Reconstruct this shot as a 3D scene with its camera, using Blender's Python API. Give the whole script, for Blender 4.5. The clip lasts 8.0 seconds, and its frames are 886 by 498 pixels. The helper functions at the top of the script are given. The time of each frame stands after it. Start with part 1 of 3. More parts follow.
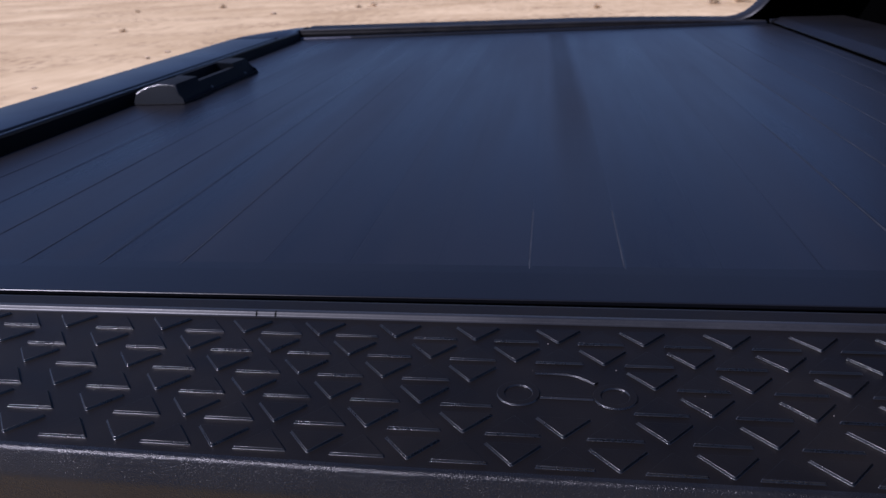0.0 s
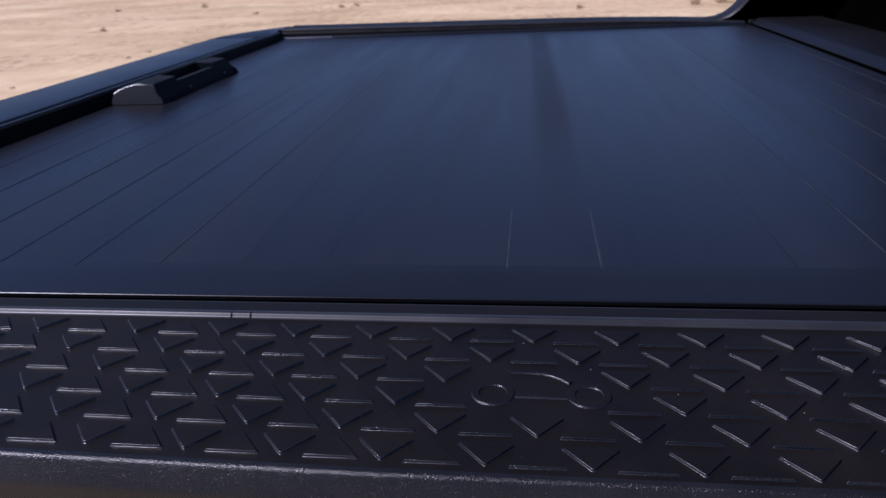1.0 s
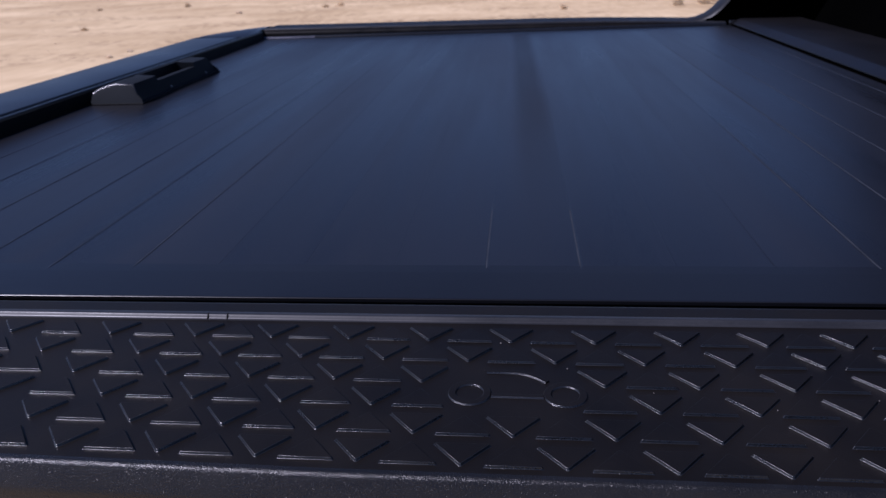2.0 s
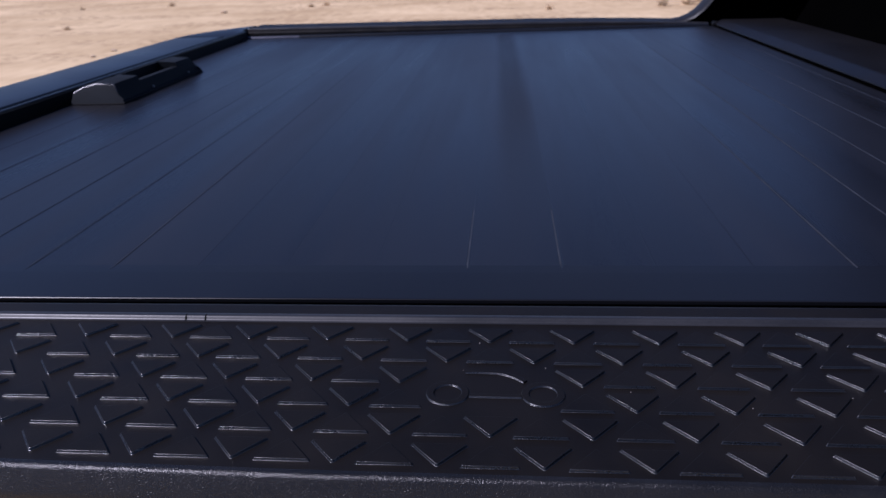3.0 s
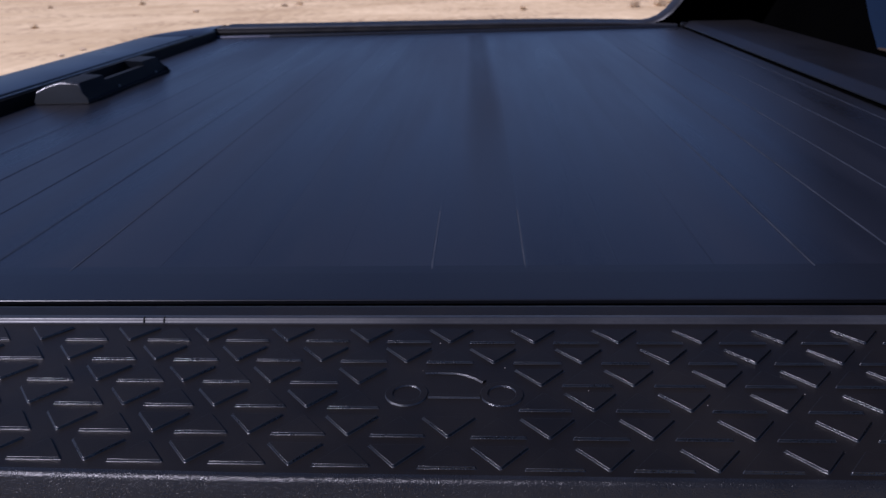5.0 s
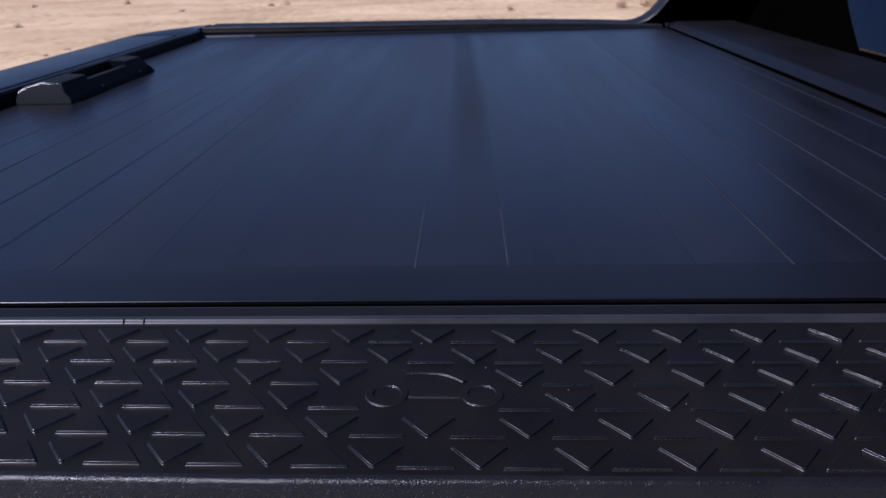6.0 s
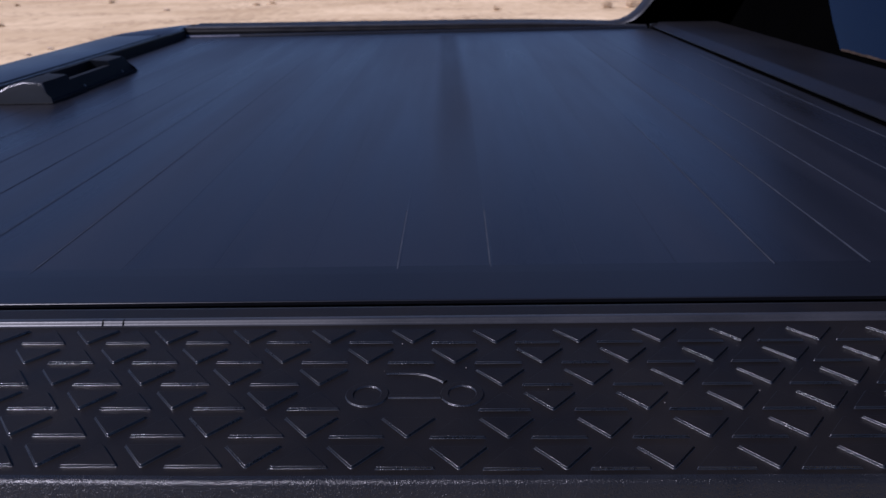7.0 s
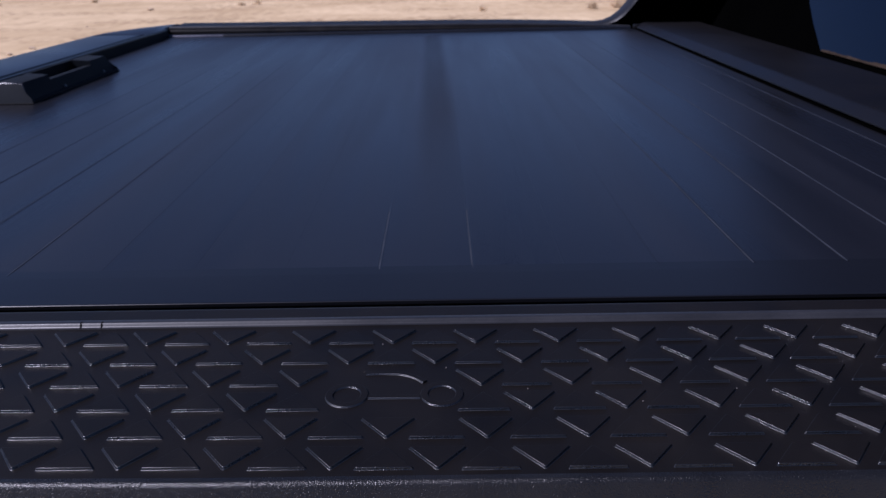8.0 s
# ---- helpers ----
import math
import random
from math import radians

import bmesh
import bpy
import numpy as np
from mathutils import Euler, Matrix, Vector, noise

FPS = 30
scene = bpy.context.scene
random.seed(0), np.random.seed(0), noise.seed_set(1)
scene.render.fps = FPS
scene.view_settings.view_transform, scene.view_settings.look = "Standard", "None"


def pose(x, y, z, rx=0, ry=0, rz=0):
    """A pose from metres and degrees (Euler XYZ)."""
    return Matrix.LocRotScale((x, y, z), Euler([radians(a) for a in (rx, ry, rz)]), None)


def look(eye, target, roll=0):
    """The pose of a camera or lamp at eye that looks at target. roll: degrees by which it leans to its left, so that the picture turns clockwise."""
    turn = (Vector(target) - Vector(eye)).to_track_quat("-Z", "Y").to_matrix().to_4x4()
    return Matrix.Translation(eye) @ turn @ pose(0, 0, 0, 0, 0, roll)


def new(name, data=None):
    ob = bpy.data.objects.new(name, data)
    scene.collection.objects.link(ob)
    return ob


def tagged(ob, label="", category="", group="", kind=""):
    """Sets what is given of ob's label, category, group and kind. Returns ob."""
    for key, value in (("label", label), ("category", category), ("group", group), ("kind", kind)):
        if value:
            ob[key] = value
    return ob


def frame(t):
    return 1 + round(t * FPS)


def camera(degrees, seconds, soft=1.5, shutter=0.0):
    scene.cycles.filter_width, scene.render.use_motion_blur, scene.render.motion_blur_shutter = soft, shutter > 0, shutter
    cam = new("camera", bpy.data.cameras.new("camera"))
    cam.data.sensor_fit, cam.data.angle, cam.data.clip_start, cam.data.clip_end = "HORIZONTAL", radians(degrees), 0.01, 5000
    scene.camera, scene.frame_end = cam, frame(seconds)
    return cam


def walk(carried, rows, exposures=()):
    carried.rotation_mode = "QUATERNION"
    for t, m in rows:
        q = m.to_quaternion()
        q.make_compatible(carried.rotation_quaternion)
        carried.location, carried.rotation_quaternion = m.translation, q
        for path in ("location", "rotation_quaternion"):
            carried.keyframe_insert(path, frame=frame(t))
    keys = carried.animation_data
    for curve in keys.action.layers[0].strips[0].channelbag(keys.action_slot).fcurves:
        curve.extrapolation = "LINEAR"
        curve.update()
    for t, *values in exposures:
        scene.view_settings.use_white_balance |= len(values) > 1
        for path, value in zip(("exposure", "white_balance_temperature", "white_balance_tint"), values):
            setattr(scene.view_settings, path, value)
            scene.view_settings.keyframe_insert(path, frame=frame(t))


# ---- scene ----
cam = camera(62.0, 8.0, soft=1.35)
cam.data.dof.use_dof, cam.data.dof.focus_distance, cam.data.dof.aperture_fstop = True, 0.32, 26.0
PATH = [
    (0, (0.1426, -0.3518, 1.4942), (-0.1474, 1.4789, 0.7427), -2.99),
    (0.5, (0.1447, -0.3512, 1.4940), (-0.1234, 1.4822, 0.7414), -2.86),
    (1, (0.1467, -0.3507, 1.4938), (-0.1006, 1.4851, 0.7403), -2.73),
    (1.5, (0.1487, -0.3503, 1.4936), (-0.0788, 1.4877, 0.7394), -2.61),
    (3, (0.1545, -0.3493, 1.4932), (-0.0185, 1.4939, 0.7373), -2.24),
    (3.5, (0.1564, -0.3490, 1.4931), (0.0003, 1.4954, 0.7368), -2.12),
    (4, (0.1582, -0.3488, 1.4931), (0.0186, 1.4968, 0.7362), -2.01),
    (4.5, (0.1600, -0.3487, 1.4930), (0.0366, 1.4979, 0.7358), -1.89),
    (6, (0.1652, -0.3485, 1.4929), (0.0901, 1.5002, 0.7344), -1.56),
    (6.5, (0.1668, -0.3485, 1.4929), (0.1083, 1.5008, 0.7339), -1.45),
    (7, (0.1685, -0.3486, 1.4930), (0.1270, 1.5013, 0.7336), -1.35),
    (7.5, (0.1700, -0.3487, 1.4930), (0.1463, 1.5017, 0.7332), -1.24),
    (8, (0.1716, -0.3489, 1.4931), (0.1664, 1.5021, 0.7330), -1.14),
]
walk(cam, [(t, look(eye, target, roll)) for t, eye, target, roll in PATH], [(0.0, 0.06, 5480, 30), (8.0, 0.06, 5480, 30)])

# ---- light ----
SUN = Vector((-0.597, -0.248, 0.763)).normalized()
world = bpy.data.worlds.new("desert_sky")
scene.world = world
world.use_nodes = True
wn = world.node_tree
sky = wn.nodes.new("ShaderNodeTexSky")
sky.sky_type = "NISHITA"
sky.sun_disc = False
sky.sun_elevation = math.asin(SUN.z)
sky.altitude, sky.air_density, sky.dust_density, sky.ozone_density = 1500, 0.9, 0.0, 3.0
sky.sun_rotation = math.atan2(SUN.x, SUN.y)
wn.links.new(sky.outputs[0], wn.nodes["Background"].inputs[0])
wn.nodes["Background"].inputs[1].default_value = 0.065
sun = new("sun", bpy.data.lights.new("sun", "SUN"))
sun.data.energy, sun.data.angle, sun.data.color = 5.0, radians(0.5), (1.0, 0.95, 0.88)
sun.matrix_world = look(Vector((0, 0, 30)) + SUN * 20, Vector((0, 0, 30)))


# ---- materials ----
def material(name, colour, rough, metal=0.0, grain=0.0, grain_size=400.0, vary=0.15, vary_size=6.0, rough_vary=0.05, coat=0.0, spec=0.5, streak=None, piece=0.0, spec_vary=0.0):
    """A surface with two scales of variation: broad stains and a fine grain with relief. piece: how far alike pieces differ; spec_vary: broad smears in the gloss."""
    m = bpy.data.materials.new(name)
    m.use_nodes = True
    nt = m.node_tree
    N, L = nt.nodes, nt.links
    b = N["Principled BSDF"]
    b.inputs["Metallic"].default_value = metal
    b.inputs["Coat Weight"].default_value = coat
    b.inputs["Coat Roughness"].default_value = 0.06
    b.inputs["Specular IOR Level"].default_value = spec
    geo = N.new("ShaderNodeNewGeometry")
    src = geo.outputs["Position"]
    mp = N.new("ShaderNodeMapping")
    L.new(src, mp.inputs["Vector"])
    if streak:
        mp.inputs["Scale"].default_value = streak
    n1 = N.new("ShaderNodeTexNoise")
    n1.inputs["Scale"].default_value, n1.inputs["Detail"].default_value = vary_size, 5
    L.new(mp.outputs[0], n1.inputs["Vector"])
    n2 = N.new("ShaderNodeTexNoise")
    n2.inputs["Scale"].default_value, n2.inputs["Detail"].default_value = grain_size, 3
    L.new(src, n2.inputs["Vector"])
    add = N.new("ShaderNodeMath")
    add.operation = "MULTIPLY_ADD"
    add.inputs[1].default_value = 0.35
    L.new(n2.outputs["Fac"], add.inputs[0])
    L.new(n1.outputs["Fac"], add.inputs[2])
    last = add.outputs[0]
    if piece:
        oi = N.new("ShaderNodeObjectInfo")
        pa = N.new("ShaderNodeMath")
        pa.operation = "MULTIPLY_ADD"
        pa.inputs[1].default_value = piece
        L.new(oi.outputs["Random"], pa.inputs[0])
        L.new(last, pa.inputs[2])
        last = pa.outputs[0]
    ramp = N.new("ShaderNodeValToRGB")
    e = ramp.color_ramp.elements
    e[0].position, e[1].position = 0.4, 0.95
    e[0].color = tuple(c * (1 - vary) for c in colour) + (1,)
    e[1].color = tuple(min(1, c * (1 + vary)) for c in colour) + (1,)
    L.new(last, ramp.inputs[0])
    if spec_vary:
        smear = N.new("ShaderNodeTexNoise")
        smear.inputs["Scale"].default_value, smear.inputs["Detail"].default_value = vary_size * 0.3, 4
        L.new(mp.outputs[0], smear.inputs["Vector"])
        level = N.new("ShaderNodeMapRange")
        level.inputs["From Min"].default_value, level.inputs["From Max"].default_value = 0.3, 0.7
        level.inputs["To Min"].default_value, level.inputs["To Max"].default_value = spec * (1 - spec_vary), spec * (1 + spec_vary)
        L.new(smear.outputs["Fac"], level.inputs["Value"])
        along, sky_ramp, graded = N.new("ShaderNodeSeparateXYZ"), N.new("ShaderNodeMapRange"), N.new("ShaderNodeMath")
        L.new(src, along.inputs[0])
        sky_ramp.interpolation_type = "SMOOTHSTEP"                      # gloss graded along x paints in the uneven brightness of the reflected sky
        sky_ramp.inputs["From Min"].default_value, sky_ramp.inputs["From Max"].default_value = -0.45, 0.40
        sky_ramp.inputs["To Min"].default_value, sky_ramp.inputs["To Max"].default_value = 0.60, 1.42
        L.new(along.outputs["X"], sky_ramp.inputs["Value"])
        graded.operation, graded.name = "MULTIPLY", "gloss"
        L.new(level.outputs[0], graded.inputs[0])
        L.new(sky_ramp.outputs[0], graded.inputs[1])
        L.new(graded.outputs[0], b.inputs["Specular IOR Level"])
    L.new(ramp.outputs[0], b.inputs["Base Color"])
    mr = N.new("ShaderNodeMapRange")
    mr.inputs["From Min"].default_value, mr.inputs["From Max"].default_value = 0.4, 0.95
    mr.inputs["To Min"].default_value, mr.inputs["To Max"].default_value = max(0.02, rough - rough_vary), rough + rough_vary
    L.new(last, mr.inputs["Value"])
    L.new(mr.outputs[0], b.inputs["Roughness"])
    if grain:
        bp = N.new("ShaderNodeBump")
        bp.inputs["Strength"].default_value, bp.inputs["Distance"].default_value = 1.0, grain
        L.new(n2.outputs["Fac"], bp.inputs["Height"])
        L.new(bp.outputs[0], b.inputs["Normal"])
    return m


def dull_band(m):
    """A rougher band with less gloss along one slat; it wanders across the slat and fades out towards its end."""
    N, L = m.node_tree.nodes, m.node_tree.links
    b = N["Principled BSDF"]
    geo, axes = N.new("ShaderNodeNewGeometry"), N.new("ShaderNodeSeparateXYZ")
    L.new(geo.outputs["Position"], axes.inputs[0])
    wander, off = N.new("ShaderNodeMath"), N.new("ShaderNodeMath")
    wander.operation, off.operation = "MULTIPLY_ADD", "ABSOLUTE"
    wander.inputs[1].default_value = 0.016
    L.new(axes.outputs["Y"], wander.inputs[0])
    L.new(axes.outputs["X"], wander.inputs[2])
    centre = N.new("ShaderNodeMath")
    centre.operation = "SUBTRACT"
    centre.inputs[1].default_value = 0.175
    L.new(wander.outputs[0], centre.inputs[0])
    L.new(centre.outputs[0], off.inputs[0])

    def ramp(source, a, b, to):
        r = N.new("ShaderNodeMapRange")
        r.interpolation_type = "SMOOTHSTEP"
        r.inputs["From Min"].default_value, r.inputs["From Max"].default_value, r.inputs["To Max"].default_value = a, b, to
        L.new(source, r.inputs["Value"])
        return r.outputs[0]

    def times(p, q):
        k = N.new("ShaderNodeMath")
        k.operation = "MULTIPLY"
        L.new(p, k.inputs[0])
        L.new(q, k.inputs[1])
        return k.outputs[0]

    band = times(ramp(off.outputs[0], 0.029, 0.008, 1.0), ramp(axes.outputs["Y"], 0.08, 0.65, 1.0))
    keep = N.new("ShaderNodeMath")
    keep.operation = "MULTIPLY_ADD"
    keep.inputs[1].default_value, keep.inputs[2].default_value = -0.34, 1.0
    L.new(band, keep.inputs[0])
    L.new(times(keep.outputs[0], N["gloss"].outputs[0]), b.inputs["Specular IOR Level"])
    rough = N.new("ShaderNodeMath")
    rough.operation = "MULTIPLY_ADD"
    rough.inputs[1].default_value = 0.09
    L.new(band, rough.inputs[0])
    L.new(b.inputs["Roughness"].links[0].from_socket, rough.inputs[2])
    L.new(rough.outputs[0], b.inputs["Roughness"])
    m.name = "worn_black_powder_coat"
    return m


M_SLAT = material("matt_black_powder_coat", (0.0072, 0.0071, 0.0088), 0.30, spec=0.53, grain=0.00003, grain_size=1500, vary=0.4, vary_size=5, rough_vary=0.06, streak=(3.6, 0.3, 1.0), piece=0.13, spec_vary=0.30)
M_SLAT_BAND = dull_band(M_SLAT.copy())
M_RIB = material("paler_hinge_rib", (0.019, 0.021, 0.026), 0.5, spec=0.4, grain=0.00004, grain_size=1200, vary=0.5, vary_size=40)
M_RAIL = material("black_anodised_aluminium", (0.0068, 0.0073, 0.0095), 0.31, spec=0.35, grain=0.00002, grain_size=1800, vary=0.2)
M_CAP = material("moulded_black_plastic", (0.0057, 0.0045, 0.0037), 0.46, spec=0.222, grain=0.00007, grain_size=1500, vary=0.35, vary_size=26, rough_vary=0.08)
M_BEAD = material("worn_black_plastic", (0.019, 0.019, 0.021), 0.42, spec=0.48, grain=0.00004, grain_size=900, vary=0.4, vary_size=25, rough_vary=0.08)
M_SKIRT = material("coarse_grained_black_plastic", (0.0085, 0.0083, 0.0086), 0.28, grain=0.00029, grain_size=1700, vary=0.35, vary_size=30, spec=0.45)
M_EDGE = material("glinting_raised_edge", (0.0060, 0.0058, 0.0058), 0.29, spec=0.95, grain=0.00022, grain_size=1250, vary=0.4, vary_size=60, rough_vary=0.06)
M_LIP = material("lighter_aluminium", (0.085, 0.085, 0.10), 0.32, metal=0.9, grain=0.00003, grain_size=900, vary=0.3, vary_size=9, rough_vary=0.1)
M_SAIL = material("satin_black_panel", (0.0105, 0.0105, 0.0120), 0.48, spec=0.36, grain=0.00003, grain_size=1200, vary=0.2, vary_size=10)
M_PAINT = material("black_body_paint", (0.006, 0.006, 0.007), 0.12, coat=0.5, vary=0.1, vary_size=3)
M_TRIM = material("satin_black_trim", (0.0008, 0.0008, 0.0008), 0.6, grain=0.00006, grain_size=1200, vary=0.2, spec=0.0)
M_LID = material("matt_black_lid", (0.0044, 0.0037, 0.0038), 0.40, spec=0.34, grain=0.00005, grain_size=1300, vary=0.25, vary_size=8)
M_HANDLE = material("grey_black_handle_plastic", (0.0118, 0.0138, 0.0165), 0.62, spec=0.07, grain=0.00005, grain_size=1200, vary=0.2, vary_size=40)
M_DARK = material("matt_near_black", (0.003, 0.003, 0.003), 0.8, spec=0.2, vary=0.2)
M_BOLT = material("steel_bolt", (0.14, 0.14, 0.14), 0.45, metal=1.0, vary=0.1)
M_TYRE = material("tyre_rubber", (0.02, 0.02, 0.02), 0.8, grain=0.0005, grain_size=300)
M_RIM = material("dark_alloy", (0.08, 0.08, 0.085), 0.35, metal=0.9)
M_GLASS = material("dark_tinted_glass", (0.0010, 0.0028, 0.0085), 0.03, vary=0.05, rough_vary=0.01, spec=0.35)
M_HILL = material("dry_hill", (0.26, 0.17, 0.11), 0.9, vary=0.4, vary_size=0.02, grain_size=0.3)
M_TWIG = material("dry_brush", (0.50, 0.385, 0.245), 0.85, vary=0.35, vary_size=4, piece=0.2)
M_HORIZON = material("brown_reflection", (0.034, 0.024, 0.017), 0.9, spec=0.1, vary=0.5, vary_size=60, grain_size=700)
M_SPECK = material("pale_speck", (0.12, 0.11, 0.10), 0.6, vary=0.3, vary_size=200)
M_STONE = material("desert_stone", (0.43, 0.32, 0.21), 0.85, grain=0.002, grain_size=60, vary=0.3, vary_size=12, piece=0.3)


def sand_material():
    m = bpy.data.materials.new("pale_desert_sand")
    m.use_nodes = True
    nt = m.node_tree
    N, L = nt.nodes, nt.links
    b = N["Principled BSDF"]
    b.inputs["Roughness"].default_value = 0.95
    b.inputs["Specular IOR Level"].default_value = 0.15
    geo = N.new("ShaderNodeNewGeometry")

    def field(scale, stretch, detail):
        mp = N.new("ShaderNodeMapping")
        mp.inputs["Scale"].default_value = stretch
        L.new(geo.outputs["Position"], mp.inputs["Vector"])
        n = N.new("ShaderNodeTexNoise")
        n.inputs["Scale"].default_value, n.inputs["Detail"].default_value = scale, detail
        L.new(mp.outputs[0], n.inputs["Vector"])
        return n.outputs["Fac"]

    broad = field(0.5, (0.5, 0.7, 1), 5)
    fine = field(3.0, (1.5, 0.4, 1), 6)
    debris = field(1.6, (0.8, 0.5, 1), 8)
    add = N.new("ShaderNodeMath")
    add.operation = "MULTIPLY_ADD"
    add.inputs[1].default_value = 0.5
    L.new(fine, add.inputs[0])
    L.new(broad, add.inputs[2])
    ramp = N.new("ShaderNodeValToRGB")
    e = ramp.color_ramp.elements
    e[0].position, e[1].position = 0.5, 1.0
    e[0].color, e[1].color = (0.415, 0.29, 0.155, 1), (0.665, 0.505, 0.30, 1)
    L.new(add.outputs[0], ramp.inputs[0])
    mask = N.new("ShaderNodeMapRange")
    mask.inputs["From Min"].default_value, mask.inputs["From Max"].default_value = 0.60, 0.72
    mask.inputs["To Max"].default_value = 0.55
    L.new(debris, mask.inputs["Value"])
    mix = N.new("ShaderNodeMix")
    mix.data_type = "RGBA"
    L.new(mask.outputs[0], mix.inputs["Factor"])
    L.new(ramp.outputs[0], mix.inputs["A"])
    mix.inputs["B"].default_value = (0.29, 0.195, 0.11, 1)
    patch, litter = field(0.55, (0.45, 1.0, 1), 4), field(7.0, (0.8, 0.6, 1), 5)
    near = N.new("ShaderNodeMapRange")
    near.inputs["From Min"].default_value, near.inputs["From Max"].default_value = 0.46, 0.62
    L.new(patch, near.inputs["Value"])
    spots = N.new("ShaderNodeMapRange")
    spots.inputs["From Min"].default_value, spots.inputs["From Max"].default_value = 0.48, 0.64
    spots.inputs["To Max"].default_value = 0.75
    L.new(litter, spots.inputs["Value"])
    both = N.new("ShaderNodeMath")
    both.operation = "MULTIPLY"
    L.new(near.outputs[0], both.inputs[0])
    L.new(spots.outputs[0], both.inputs[1])
    litter_mix = N.new("ShaderNodeMix")
    litter_mix.data_type = "RGBA"
    L.new(both.outputs[0], litter_mix.inputs["Factor"])
    L.new(mix.outputs["Result"], litter_mix.inputs["A"])
    litter_mix.inputs["B"].default_value = (0.21, 0.13, 0.07, 1)
    L.new(litter_mix.outputs["Result"], b.inputs["Base Color"])
    bp = N.new("ShaderNodeBump")
    bp.inputs["Strength"].default_value, bp.inputs["Distance"].default_value = 0.5, 0.008
    L.new(fine, bp.inputs["Height"])
    L.new(bp.outputs[0], b.inputs["Normal"])
    return m


M_SAND = sand_material()


# ---- building helpers ----
def thing(name, label, category, at=(0, 0, 0), group="", kind=""):
    ob = new(name)
    ob.empty_display_size = 0.05
    ob.location = at
    return tagged(ob, label, category, group, kind)


def link(name, mesh, parent=None, label="", place=None):
    ob = new(name, mesh)
    if parent:
        base = Vector(parent.location)
        up = parent.parent
        while up:
            base += Vector(up.location)
            up = up.parent
        ob.parent = parent
        ob.location = (Vector(place) if place else Vector((0, 0, 0))) - base
    elif place:
        ob.location = place
    return tagged(ob, label)


def to_mesh(name, bm, mat, smooth=0.0, flat_top=False):
    bmesh.ops.recalc_face_normals(bm, faces=bm.faces)
    me = bpy.data.meshes.new(name)
    bm.to_mesh(me)
    bm.free()
    me.materials.append(mat)
    if smooth:
        me.shade_smooth()
        me.set_sharp_from_angle(angle=radians(smooth))
        if flat_top:
            for p in me.polygons:
                p.use_smooth = p.normal.z < 0.9999
    return me


def part(name, bm, mat, parent=None, label="", smooth=35.0, place=None, flat_top=False):
    return link(name, to_mesh(name, bm, mat, smooth, flat_top), parent, label, place)


def box(bm, lo, hi, bevel=0.0, segments=2):
    r = bmesh.ops.create_cube(bm, size=1.0, matrix=Matrix.LocRotScale([(a + b) / 2 for a, b in zip(lo, hi)], None, [b - a for a, b in zip(lo, hi)]))
    if bevel:
        edges = {e for v in r["verts"] for e in v.link_edges}
        bmesh.ops.bevel(bm, geom=list(edges), offset=bevel, segments=segments, profile=0.5, affect="EDGES")
    return bm


def boxed(lo, hi, bevel=0.0, segments=2):
    return box(bmesh.new(), lo, hi, bevel, segments)


def extrude(bm, profile, axis, a, b):
    """A closed profile swept along x (profile in y, z) or along y (profile in x, z)."""
    def at(p, s):
        return (s, p[0], p[1]) if axis == "x" else (p[0], s, p[1])
    one = [bm.verts.new(at(p, a)) for p in profile]
    two = [bm.verts.new(at(p, b)) for p in profile]
    n = len(profile)
    for i in range(n):
        bm.faces.new((one[i], one[(i + 1) % n], two[(i + 1) % n], two[i]))
    bm.faces.new(one)
    bm.faces.new(two)
    return bm


def sweep(bm, profile, stations, shape):
    """A closed profile in y and z carried along x; shape gives the point of the profile at each station."""
    rings = [[bm.verts.new((x, *shape(x, y, z))) for y, z in profile] for x in stations]
    n = len(profile)
    for a, b in zip(rings, rings[1:]):
        for i in range(n):
            bm.faces.new((a[i], a[(i + 1) % n], b[(i + 1) % n], b[i]))
    bm.faces.new(rings[0])
    bm.faces.new(rings[-1])
    return bm


def rounded(points, radii, steps=4):
    """A closed outline with its corners rounded."""
    out = []
    n = len(points)
    for i, (p, r) in enumerate(zip(points, radii)):
        p = Vector(p)
        if r <= 0:
            out.append(tuple(p))
            continue
        a, b = (Vector(points[i - 1]) - p).normalized(), (Vector(points[(i + 1) % n]) - p).normalized()
        half = a.angle(b) / 2
        d = r / math.tan(half)
        c = p + (a + b).normalized() * (r / math.sin(half))
        s, t = p + a * d - c, p + b * d - c
        turn = s.angle_signed(t)
        for k in range(steps + 1):
            w = -turn * k / steps
            out.append(tuple(c + Vector((s.x * math.cos(w) - s.y * math.sin(w), s.x * math.sin(w) + s.y * math.cos(w)))))
    return out


# ---- plan (x towards the cab, y across the truck, z up) ----
Z_COVER, Z_CAP = 1.300, 1.320
Y_NEAR, Y_FAR = 0.043, 1.500          # the cover's outer edges
Y_MID = (Y_NEAR + Y_FAR) / 2
X_TAIL, X_LID, X_FRONT, X_CAB = -0.490, 0.640, 0.800, 0.850

# ---- ground ----
def ground_z(x, y):
    r = math.hypot(x, y)
    if r >= 90:
        return 0.0
    fade = min(1, max(0, (r - 4.5) / 4)) * min(1, (90 - r) / 30)
    return fade * (0.035 * noise.noise((x * 0.25, y * 0.3, 1)) + 0.012 * noise.noise((x * 0.9, y * 0.9, 7)))


